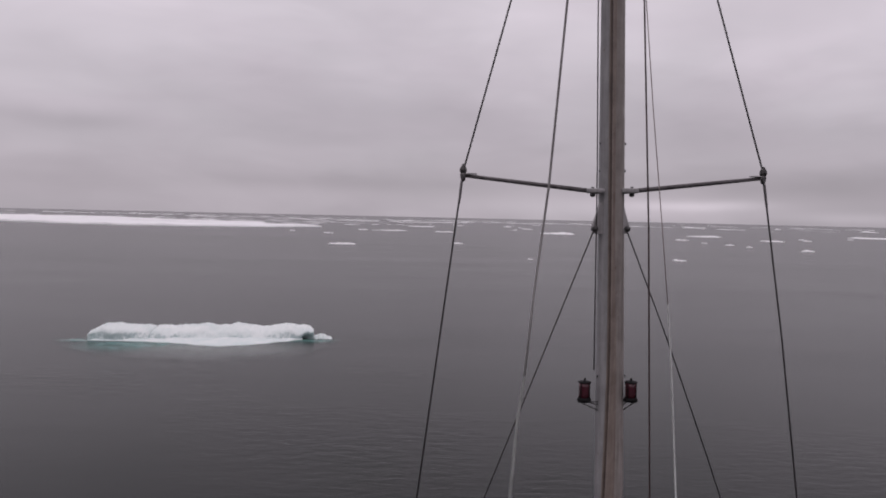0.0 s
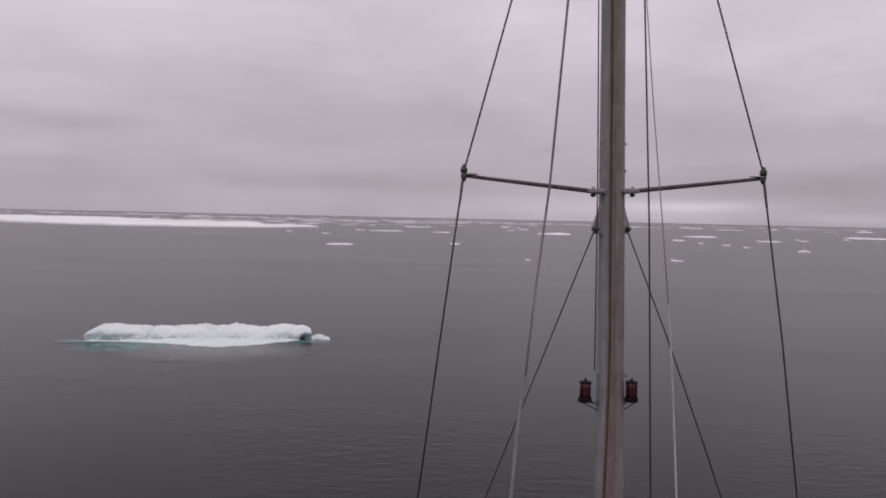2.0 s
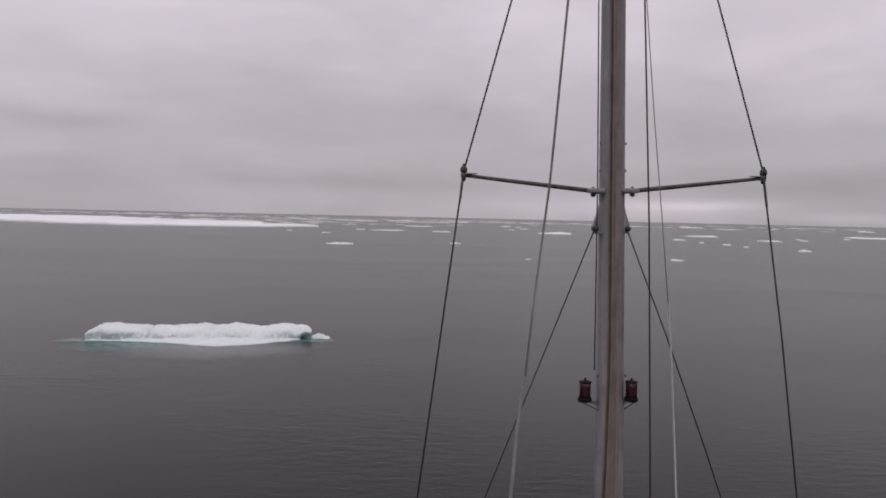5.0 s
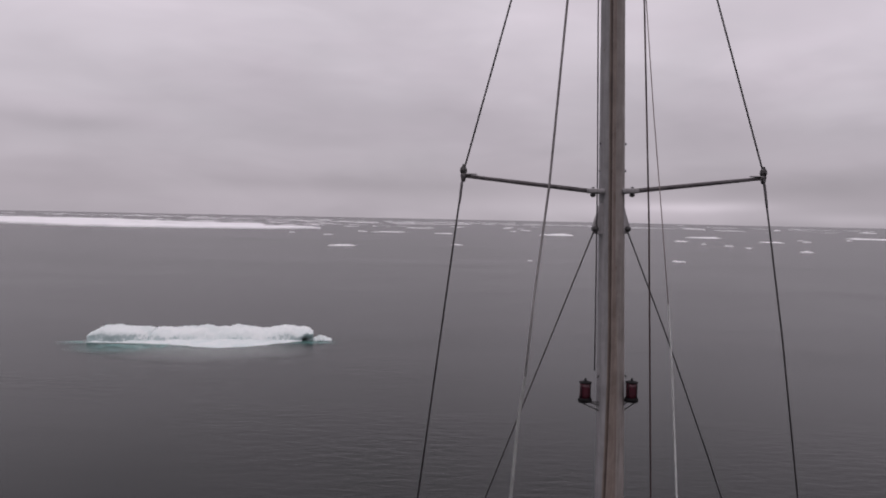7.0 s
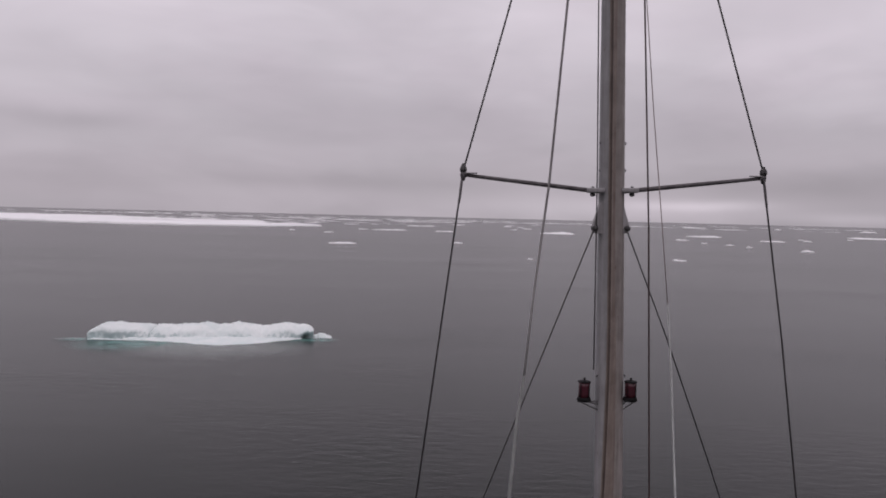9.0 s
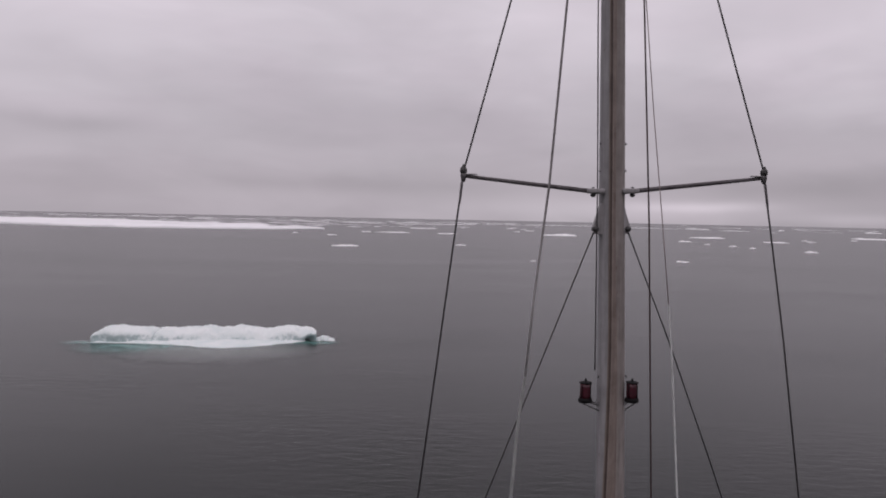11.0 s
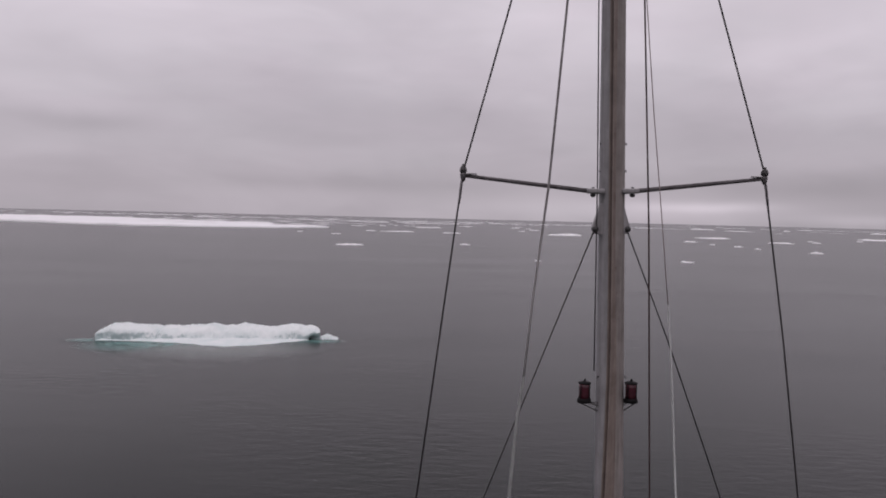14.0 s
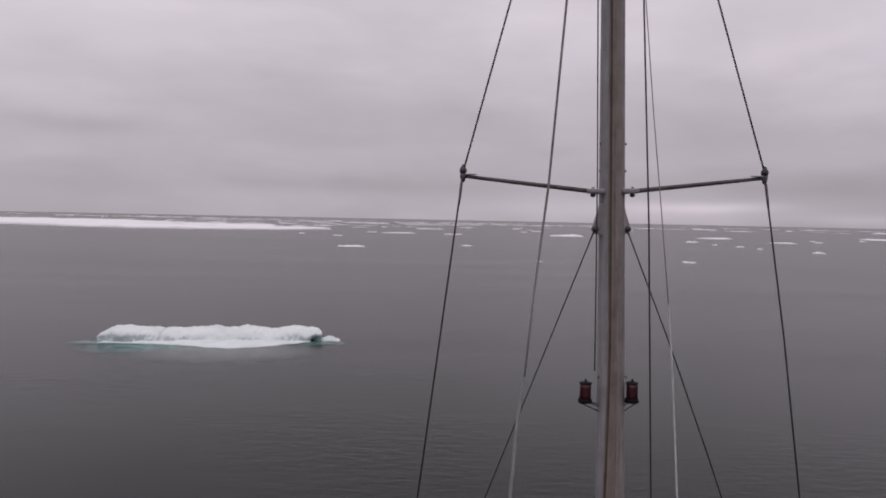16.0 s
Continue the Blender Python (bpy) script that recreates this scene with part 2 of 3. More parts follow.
def loft(bm, rings, closed_ends=True):
    """Skin a list of equally long rings of points."""
    rows = [[bm.verts.new(p) for p in ring] for ring in rings]
    for a, b in zip(rows, rows[1:]):
        for i in range(len(a)):
            j = (i + 1) % len(a)
            bm.faces.new((a[i], a[j], b[j], b[i]))
    if closed_ends:
        bm.faces.new(rows[0][::-1])
        bm.faces.new(rows[-1])
    return rows


def tube(bm, points, radii, sides=10):
    """A round bar through the points, with one radius or one for each point."""
    points = [Vector(p) for p in points]
    if not isinstance(radii, (list, tuple)):
        radii = [radii] * len(points)
    rings = []
    for i, p in enumerate(points):
        along = (points[min(i + 1, len(points) - 1)] - points[max(i - 1, 0)]).normalized()
        side = along.cross(Vector((0.03, 1, 0.02))).normalized()
        rise = side.cross(along)
        rings.append([p + (side * math.cos(a) + rise * math.sin(a)) * radii[i]
                      for a in (2 * math.pi * k / sides for k in range(sides))])
    loft(bm, rings)
    return bm


def box(bm, centre, size, bevel=0.0):
    made = bmesh.ops.create_cube(bm, size=1.0)["verts"]
    m = Matrix.Translation(centre) @ Matrix.Diagonal((*size, 1))
    bmesh.ops.transform(bm, matrix=m, verts=made)
    if bevel:
        edges = {e for v in made for e in v.link_edges}
        bmesh.ops.bevel(bm, geom=list(edges), offset=bevel, segments=2, affect="EDGES", profile=0.5)
    return bm


def between(a, b, share):
    return Vector(a).lerp(Vector(b), share)


# ---- sea ----
bm = bmesh.new()
rings = []
for radius in (6, 20, 60, 160, 400, 900, 1800, 3200, 4900):
    rings.append([(radius * math.cos(a), radius * math.sin(a), 0) for a in (2 * math.pi * k / 96 for k in range(96))])
rows = loft(bm, rings, False)
bm.faces.new(rows[0])
sea = part("water", bm, WATER, smooth=False)
tagged(sea, "calm dark grey polar sea with faint ripples", "sea", kind="structure")

# ---- ice ----


def smooth_through(pairs, u):
    """A soft curve through (place, value) pairs."""
    for (a, va), (b, vb) in zip(pairs, pairs[1:]):
        if u <= b:
            s = max(0.0, min(1.0, (u - a) / (b - a)))
            return va + (vb - va) * s * s * (3 - 2 * s)
    return pairs[-1][1]


def crumble(p, coarse, fine):
    """Shift a point of an ice surface by lumps of three sizes."""
    q = p * 1.5
    p = p + Vector((noise.noise(q), noise.noise(q + Vector((7, 1, 3))), 0.8 * noise.noise(q + Vector((2, 9, 5))))) * coarse
    q = p * 4.7
    p = p + Vector((0.6 * noise.noise(q + Vector((1, 5, 2))), noise.noise(q), noise.noise(q + Vector((3, 3, 3))))) * fine
    q = p * 12.0
    return p + Vector((0, noise.noise(q), noise.noise(q + Vector((8, 3, 1))))) * fine * 0.5


def floe_body(start, end, depth, crest, cliff, stations, coarse=0.07, fine=0.06, hollow=0.0, crack=None):
    """A slab of snowy ice from start to end. crest: its height along the length; cliff: 1 where the near side is a wall,
    0 where it is a ramp; hollow: how far the sea has undercut its far tip; crack: where a cleft runs down the near side."""
    start, end = Vector(start), Vector(end)
    along = (end - start).normalized()
    back = Vector((-along.y, along.x, 0))
    rings = []
    for s in range(stations + 1):
        u = s / stations
        spine = start.lerp(end, u)
        high, wall = smooth_through(crest, u), smooth_through(cliff, u)
        taper = min(1.0, (min(u, 1 - u) / 0.05 + 0.01) ** 0.5)
        wide = depth * (0.25 + 0.75 * taper)
        shift = 0.22 * noise.noise((u * 9, 0.0, 0.3)) + 0.10 * noise.noise((u * 31, 0.0, 1.3))
        brow, run = 0.42 + 0.30 * wall, 0.03 + 0.30 * (1 - wall)
        cave = hollow * math.exp(-((u - 0.972) / 0.020) ** 2)
        cleft = 0.10 * math.exp(-((u - crack) / 0.004) ** 2) if crack else 0.0
        profile = [(0.14, -0.50), (0.03, -0.20), (0.0, 0.0), (0.0, 0.10), (run * 0.15, 0.20), (run * 0.35, brow * 0.55), (run * 0.6, brow * 0.8),
                   (run, brow), (run + 0.06, brow + (1 - brow) * 0.35), (run + 0.14, brow + (1 - brow) * 0.60), (run + 0.25, brow + (1 - brow) * 0.78),
                   (0.58, 0.94), (0.68, 0.985), (0.75, 1.0), (0.82, 0.97), (0.90, 0.86), (0.96, 0.65), (1.0, 0.35), (1.0, 0.0), (0.90, -0.50)]
        ring = []
        for d, h in profile:
            low = max(0.0, 1 - max(h, 0.0) / 0.45)
            p = spine + back * (d * wide + shift * (1 - d) + cave * low * (1 - d) + cleft * (1 - d) * (1 if 0.05 < h < 0.95 else 0))
            p -= along * cave * low * 0.5
            p.z = h * high if h > 0 else h * 0.55
            ring.append(crumble(p, coarse, fine) if h > 0.05 else p)
        rings.append(ring)
    bm = bmesh.new()
    loft(bm, rings)
    return bm


def ice_foot(start, end, reach, width, high, stations):
    """The low wet shelf at the waterline, reaching out from the slab by its own soft curve."""
    start, end = Vector(start), Vector(end)
    along = (end - start).normalized()
    back = Vector((-along.y, along.x, 0))
    rings = []
    for s in range(stations + 1):
        u = s / stations
        spine = start.lerp(end, u)
        out = smooth_through(reach, u) + 0.10 * noise.noise((u * 24, 3.3, 0)) + 0.05 * noise.noise((u * 70, 1.3, 0))
        thick = high * (0.75 + 0.5 * noise.noise((u * 13, 7.1, 2.0))) * min(1.0, min(u, 1 - u) / 0.03 + 0.2)
        ring = []
        for d, z in ((0.25, -0.45), (0.04, -0.10), (0.0, 0.0), (0.03, 0.35), (0.10, 0.62), (0.30, 0.85), (0.60, 1.15), (1.0, 1.5), (1.05, -0.45)):
            p = spine + back * (-out + d * (out + width))
            p.z = z * thick if z > 0 else z
            ring.append(crumble(p, 0.03, 0.035) if z > 0.2 else p)
        rings.append(ring)
    bm = bmesh.new()
    loft(bm, rings)
    return bm


def ice_raft(spot, length, depth, high, seed, into=None, points=22, turn=0.0):
    """An irregular flat raft of ice with a snow-covered top that rises in low hummocks."""
    bm = into or bmesh.new()
    dice = random.Random(seed)
    levels = [(1.0, -0.3 * high), (1.04, 0.04 * high), (0.97, 0.55 * high), (0.86, 0.85 * high), (0.55, 1.0 * high), (0.22, 0.95 * high)]
    wob = [dice.uniform(0.45, 1.15) for _ in range(points)]
    wob = [(wob[i - 1] + 2 * wob[i] + wob[(i + 1) % points]) / 4 for i in range(points)]
    # one or two heaps of broken ice on an otherwise low raft
    heap = [(dice.uniform(-0.8, 0.8), dice.uniform(0.12, 0.3), dice.uniform(0.1, 0.5)) for _ in range(dice.choice((1, 2, 2)))]
    rings = []
    for inset, z in levels:
        ring = []
        for k in range(points):
            a = 2 * math.pi * k / points
            u = math.cos(a) * wob[k] * inset
            x, y = u * length / 2, math.sin(a) * depth / 2 * wob[k] * inset
            lift = 0.55 + sum(h * math.exp(-((u - c) / w) ** 2) for c, w, h in heap) + dice.uniform(-0.15, 0.25)
            ring.append(Vector((spot[0] + x * math.cos(turn) - y * math.sin(turn), spot[1] + x * math.sin(turn) + y * math.cos(turn),
                                z * (lift if z > 0.3 * high else 1.0) + dice.uniform(-0.03, 0.03) * high)))
        rings.append(ring)
    loft(bm, rings)
    return bm


# the raft of ice close by
floe = thing("ice_floe", (-15, 46, 0), "long low floe of white snowy ice with green-tinged waterline, afloat", "ice floe")
CREST = [(0.0, 0.44), (0.012, 0.58), (0.031, 0.72), (0.056, 0.82), (0.086, 0.82), (0.149, 0.75), (0.20, 0.71), (0.25, 0.65), (0.264, 0.63),
         (0.270, 0.48), (0.277, 0.66), (0.326, 0.64), (0.403, 0.67), (0.455, 0.74), (0.493, 0.79), (0.532, 0.71), (0.558, 0.64), (0.598, 0.70),
         (0.637, 0.79), (0.676, 0.74), (0.716, 0.67), (0.756, 0.60), (0.782, 0.60), (0.822, 0.70), (0.862, 0.78), (0.897, 0.78), (0.925, 0.66),
         (0.972, 0.67), (1.0, 0.58)]
CLIFF = [(0.0, 1.0), (0.24, 0.95), (0.36, 0.85), (0.55, 0.72), (0.75, 0.76), (0.90, 0.85), (1.0, 1.0)]
NEAR_END, FAR_END = (-21.45, 44.45, 0), (-8.05, 46.55, 0)
part("ice_body", floe_body(NEAR_END, FAR_END, 2.6, CREST, CLIFF, 420, hollow=0.70, crack=0.268), SNOW, floe, "white snow-covered ice slab")
REACH = [(0.0, 0.18), (0.12, 0.25), (0.24, 0.50), (0.37, 0.95), (0.45, 1.40), (0.53, 1.95), (0.63, 2.30), (0.72, 2.08), (0.815, 1.54), (0.91, 0.78), (1.0, 0.1)]
part("ice_foot", ice_foot((-21.40, 44.47, 0), (-8.75, 46.44, 0), REACH, 0.7, 0.15, 260), FOOT, floe, "wet white ice foot at the waterline")
for spot, wide, deep, lean, ice, words in (((-17.9, 43.5, 0.004), 4.3, 2.7, 9, AWASH, "pale green ice just under water"),
                                           ((-13.0, 42.6, 0.008), 6.2, 3.9, 9, DEEP_ICE, "pale underwater ice foot, dimly seen"),
                                           ((-8.1, 46.0, 0.012), 1.9, 0.9, 9, AWASH, "pale green ice just under water"),
                                           ((-21.8, 44.4, 0.016), 1.6, 0.8, 9, AWASH, "pale green ice just under water")):
    bm = bmesh.new()
    loft(bm, [[(r * math.cos(2 * math.pi * k / 48), r * math.sin(2 * math.pi * k / 48), z) for k in range(48)]
              for r, z in ((0.85, -0.30), (0.97, -0.08), (1.0, -0.001), (0.7, 0.006), (0.3, 0.012), (0.05, 0.014))])
    shelf = part("sunken_ledge", bm, ice, None, words, smooth=False)
    shelf.matrix_world = pose(*spot, 0, 0, lean) @ Matrix.Diagonal((wide, deep, 1, 1))
    shelf.parent = floe
    shelf.matrix_parent_inverse = floe.matrix_basis.inverted()

bit = floe_body((-8.12, 46.70, 0), (-6.95, 46.90, 0), 0.8, [(0.0, 0.10), (0.12, 0.16), (0.42, 0.27), (0.62, 0.22), (0.8, 0.13), (1.0, 0.05)],
                [(0.0, 0.6), (1.0, 0.3)], 48, 0.03, 0.035)
small = part("ice_floe", bit, SNOW)
tagged(small, "small flat lump of white ice beside a long floe", "ice floe")

# the wide field of ice toward the horizon
bm = bmesh.new()
edge = [(-73, 442), (-82, 428), (-97, 404), (-116, 392), (-140, 378), (-165, 371), (-190, 381), (-220, 394),
        (-245, 405), (-300, 425), (-380, 440), (-470, 470), (-520, 560), (-470, 690), (-419, 700), (-313, 700), (-228, 602),
        (-164, 560), (-134, 556), (-108, 446), (-99, 438), (-76, 448)]
fine_edge = []
for (x0, y0), (x1, y1) in zip(edge, edge[1:] + edge[:1]):
    for k in range(8):
        s = k / 8
        x, y = x0 + (x1 - x0) * s, y0 + (y1 - y0) * s
        fine_edge.append((x + 3.0 * noise.noise((x * 0.11, y * 0.11, 0)), y + 5.0 * noise.noise((x * 0.09, y * 0.09, 4))))
cx, cy = -250, 500
rings = []
for inset, z in ((0.0, -0.4), (0.0, 0.1), (0.002, 0.8), (0.012, 1.15), (0.05, 1.2), (0.2, 1.3), (0.5, 1.4), (0.85, 1.5)):
    rings.append([(x + (cx - x) * inset, y + (cy - y) * inset,
                   z + (0.45 * noise.noise((x * 0.06, y * 0.06, inset * 20)) + 0.25 * noise.noise((x * 0.3, y * 0.3, inset)) if z > 0.5 else 0))
                  for x, y in fine_edge])
loft(bm, rings)
field = part("ice_sheet", bm, FAR_SNOW)
tagged(field, "wide flat sheet of snow-covered sea ice far off", "sea ice")

# floes further out: x, y, length, depth, height
NEAR_FLOES = [
    (-27.1, 198.6, 7.7, 5.2, 0.3),
    (4.7, 219.7, 3.1, 3.1, 0.33),
    (17.1, 143.2, 1.2, 1.2, 0.17),
    (61.4, 388.4, 18.1, 18.1, 0.96),
    (48.6, 150.3, 2.5, 2.5, 0.27),
    (102.1, 315.2, 5.5, 5.5, 0.5),
    (142.7, 401.6, 16.9, 16.9, 0.64),
    (99.3, 279.3, 2.2, 2.2, 0.34),
    (102.3, 262.1, 3.3, 3.3, 0.32),
    (100.9, 241.9, 2.0, 2.0, 0.4),
    (148.0, 330.8, 9.1, 9.1, 0.41),
    (172.4, 348.3, 3.9, 3.9, 0.52),
    (182.5, 375.7, 2.8, 2.8, 0.4),
    (107.3, 216.2, 3.2, 3.2, 0.46),
    (268.6, 455.9, 27.0, 27.0, 0.79),
    (222.8, 402.8, 3.1, 3.1, 0.44),
    (515.6, 892.0, 17.2, 17.2, 1.17),
    (443.4, 975.5, 9.0, 9.0, 1.23),
    (332.0, 971.4, 27.3, 27.3, 1.16),
    (-48.1, 311.2, 3.7, 3.7, 0.3),
    (-42.1, 390.5, 5.9, 5.9, 0.37),
    (-27.7, 386.7, 16.1, 12.2, 0.37),
    (-16.0, 551.8, 18.3, 18.3, 0.52),
    (0.7, 378.9, 8.8, 8.8, 0.36),
    (-68.6, 336.9, 2.6, 2.6, 0.33),
    (46.7, 482.9, 4.9, 4.9, 0.37),
    (55.7, 636.9, 7.5, 7.5, 0.61),
]
FAR_FLOES = [
    (-203.2, 1120.2, 368.4, 128.9, 1.46),
    (-81.2, 916.5, 213.0, 100.6, 1.39),
    (-9.1, 942.1, 108.7, 92.3, 1.24),
    (-140.3, 1056.6, 174.0, 97.3, 1.16),
    (11.4, 1226.0, 203.5, 152.0, 1.59),
    (69.8, 1048.5, 69.6, 83.5, 1.39),
    (112.7, 1051.9, 124.7, 130.6, 1.59),
    (273.5, 979.0, 56.6, 68.0, 1.30),
    (325.6, 844.0, 63.7, 63.2, 0.93),
    (79.1, 1446.0, 162.7, 176.6, 1.56),
    (193.9, 1186.1, 174.6, 142.8, 1.54),
    (257.3, 1025.2, 94.1, 108.4, 1.34),
    (-415.1, 1418.4, 418.9, 228.1, 1.60),
    (-558.7, 1425.8, 383.0, 140.8, 1.25),
    (-786.8, 1601.0, 610.3, 213.6, 1.37),
    (-248.7, 784.1, 60.9, 54.9, 0.87),
    (-162.8, 726.4, 144.7, 73.0, 1.27),
    (-59.2, 697.5, 63.9, 35.4, 0.63),
    (667.1, 1343.9, 259.7, 153.8, 1.46),
]
for k, (x, y, length, depth, high) in enumerate(NEAR_FLOES):
    ob = part("ice_floe", ice_raft((x, y), length * 1.2, depth * 1.2, high, 40 + k, turn=-math.atan2(x, y)), FAR_SNOW)
    tagged(ob, "small white floe drifting on grey water" if length < 15 else "flat white floe with a broken snowy edge", "ice floe", "drifting floes")
# broken pack ice near the horizon: strips of many rafts
dice = random.Random(5)
bm = bmesh.new()
for k, (x, y, length, depth, high) in enumerate(FAR_FLOES):
    count = max(3, int(length / 26))
    for j in range(count):
        size = length / count * dice.uniform(0.5, 2.1)
        s = (j + dice.uniform(-0.6, 0.6)) / count - 0.5
        ice_raft((x + s * length, y + dice.gauss(0, 0.22) * depth), size, size * dice.uniform(0.15, 0.45), high * dice.uniform(0.1, 0.38),
                 1000 + k * 50 + j, bm, 12, -math.atan2(x, y))
for k in range(120):
    y = 520 / (1 - 0.80 * dice.random() ** 0.8)
    x = y * dice.triangular(-0.85, 0.75, -0.35)
    size = dice.uniform(4, 26) * (y / 900)
    ice_raft((x, y), size, size * 0.5, dice.uniform(0.1, 0.35), 5000 + k, bm, 10, -math.atan2(x, y))
pack = part("pack_ice", bm, FAR_SNOW)
tagged(pack, "scattered broken pack ice near the horizon", "sea ice", kind="stuff")

# ---- boat under the mast ----
boat = thing("boat", (1.8, 5, 1.3), "grey painted sailing boat hull with a plain deck", "boat")
bm = bmesh.new()
rings = []
for k in range(25):
    s = k / 24
    y = -5.0 + 18.0 * s
    half = 2.95 * max(0.02, 1 - max(0, (s - 0.45) / 0.55) ** 2.2) * (0.8 + 0.2 * min(1, s / 0.3))
    rings.append([(1.8 + half * w, y, z + (0.35 * s * s if z > 0.5 else 0))
                  for w, z in ((-1, 1.3), (-0.97, 0.6), (-0.85, -0.1), (-0.4, -0.8), (0, -1.1), (0.4, -0.8), (0.85, -0.1), (0.97, 0.6), (1, 1.3))])
loft(bm, rings)
part("hull", bm, HULL_PAINT, boat)
bm = bmesh.new()
rings = []
for k in range(25):
    s = k / 24
    y = -5.0 + 18.0 * s
    half = 2.95 * max(0.02, 1 - max(0, (s - 0.45) / 0.55) ** 2.2) * (0.8 + 0.2 * min(1, s / 0.3)) + 0.04
    z = 1.3 + 0.35 * s * s
    rings.append([(1.8 - half, y, z + 0.004), (1.8 - half, y, z + 0.06), (1.8 + half, y, z + 0.06), (1.8 + half, y, z + 0.004)])
loft(bm, rings)
part("deck", bm, DECK_PAINT, boat)

# ---- mast ----
FOOT_OF_MAST, HEAD_OF_MAST = Vector((1.808, 7.3, 1.40)), Vector((1.524, 7.3, 13.9))


def mast_at(z):
    return FOOT_OF_MAST.lerp(HEAD_OF_MAST, (z - FOOT_OF_MAST.z) / (HEAD_OF_MAST.z - FOOT_OF_MAST.z))


def mast_half(z):
    return 0.139 - 0.0051 * (z - 5)


mast = thing("mast", FOOT_OF_MAST, "weathered grey mast with a rusty sail track and two spreaders", "mast")
bm = bmesh.new()
heights = [1.40 + 12.5 * k / 40 for k in range(41)]
rings = []
for z in heights:
    c, wide = mast_at(z), mast_half(z)
    rings.append([c + Vector((math.copysign(abs(math.cos(a)) ** 0.72, math.cos(a)) * wide,
                              math.copysign(abs(math.sin(a)) ** 0.8, math.sin(a)) * wide * 1.0, 0))
                  for a in (2 * math.pi * k / 28 for k in range(28))])
loft(bm, rings)
part("pole", bm, POLE_PAINT, mast)


def track_x(z):
    """The track runs a little off the middle of the after face towards the deck."""
    return mast_at(z).x - 0.036 - 0.05 * max(0.0, min(1.0, (6.9 - z) / 1.7)) ** 1.5


for name, off, wide, spread, proud, surf in (("sail_track", 0.0, 0.020, 0.0, 0.020, TRACK), ("track_edge", 0.011, 0.007, 0.0, 0.019, TRACK_EDGE), ("track_lip", 0.018, 0.030, 0.055, 0.012, TRACK_LIP),
                                             ("track_lip", -0.015, 0.009, 0.0, 0.012, TRACK_LIP)):
    bm = bmesh.new()
    rings = []
    for z in [2.2 + 11.4 * k / 60 for k in range(61)]:
        low = max(0.0, min(1.0, (7.6 - z) / 2.2))
        x = track_x(z) + off
        y = 7.3 - mast_half(z) * 0.975
        x0, x1 = (x, x + wide + spread * low) if off > 0 else (x - wide / 2, x + wide / 2)
        rings.append([(x0, y + 0.03, z), (x0, y - proud, z), (x1, y - proud * (0.6 if spread else 1.0), z), (x1, y + 0.03, z)])
    loft(bm, rings)
    part(name, bm, surf, mast, smooth=False)


def spreader(root, tip):
    """A tapered strut with its forked root bracket and the fitting that seats the shroud."""
    root, tip = Vector(root), Vector(tip)
    out = (tip - root).normalized()
    bm = bmesh.new()
    tube(bm, [root - out * 0.06, root, between(root, tip, 0.5), tip - out * 0.01], [0.021, 0.023, 0.021, 0.017], 16)
    arm = part("spreader", bm, SPAR_STEEL, mast, "grey painted spreader, dark underneath")
    bm = bmesh.new()
    box(bm, root - out * 0.012 + Vector((0, -0.03, 0.004)), (0.165, 0.10, 0.046), bevel=0.010)
    part("bracket", bm, MAST_PAINT, arm)
    bm = bmesh.new()
    spot = root + out * 0.012 + Vector((0, -0.03, 0))
    tube(bm, [spot + Vector((0, 0, -0.020)), spot + Vector((0, 0, -0.028)), spot + Vector((0, 0, -0.048)), spot + Vector((0, 0, -0.058))],
         [0.018, 0.026, 0.026, 0.012], 12)
    part("bolt", bm, DARK_STEEL, arm)
    part("nut", tube(bmesh.new(), [spot + Vector((0, 0, 0.028)), spot + Vector((0, 0, 0.040))], 0.014, 6), DARK_STEEL, arm)
    bm = bmesh.new()
    tube(bm, [tip + Vector((0, 0, z)) for z in (0.018, 0.030, 0.050, 0.072, 0.090, 0.112)], [0.016, 0.031, 0.036, 0.032, 0.019, 0.011], 14)
    part("tip_fitting", bm, DARK_STEEL, arm)
    bm = bmesh.new()
    tube(bm, [tip + Vector((0, 0, z)) for z in (0.024, 0.006, -0.016, -0.040, -0.058)], [0.026, 0.030, 0.027, 0.022, 0.012], 14)
    part("seat", bm, STEEL, arm)
    bm = bmesh.new()
    box(bm, tip - out * 0.075 + Vector((0, -0.012, 0.024)), (0.12, 0.030, 0.012), bevel=0.004)
    part("tip_plate", bm, MAST_PAINT, arm)


TIP_L, TIP_R = Vector((0.182, 7.2, 8.410)), Vector((3.101, 7.2, 8.446))
spreader((1.462, 7.24, 8.286), TIP_L)
spreader((1.820, 7.24, 8.294), TIP_R)

TANG_L, TANG_R = Vector((1.484, 7.24, 7.919)), Vector((1.796, 7.24, 7.925))
for tang, side in ((TANG_L, -1), (TANG_R, 1)):
    bm = bmesh.new()
    axis = mast_at(tang.z).x
    rings = []
    far = abs(tang.x - axis)
    for dz, reach in ((-0.05, far - 0.005), (-0.03, far + 0.018), (0.02, far + 0.022), (0.06, far + 0.012), (0.15, far - 0.018), (0.26, far - 0.045)):
        z = tang.z + dz
        x = axis + side * reach
        rings.append([(axis + side * 0.05, 7.21, z), (x, 7.21, z), (x, 7.29, z), (axis + side * 0.05, 7.29, z)])
    loft(bm, rings)
    plate = part("tang", bm, MAST_PAINT, mast, smooth=False)
    bm = bmesh.new()
    tube(bm, [tang + Vector((0, -0.06, 0)), tang + Vector((0, 0.05, 0))], 0.028, 12)
    part("shackle_pin", bm, DARK_STEEL, plate)

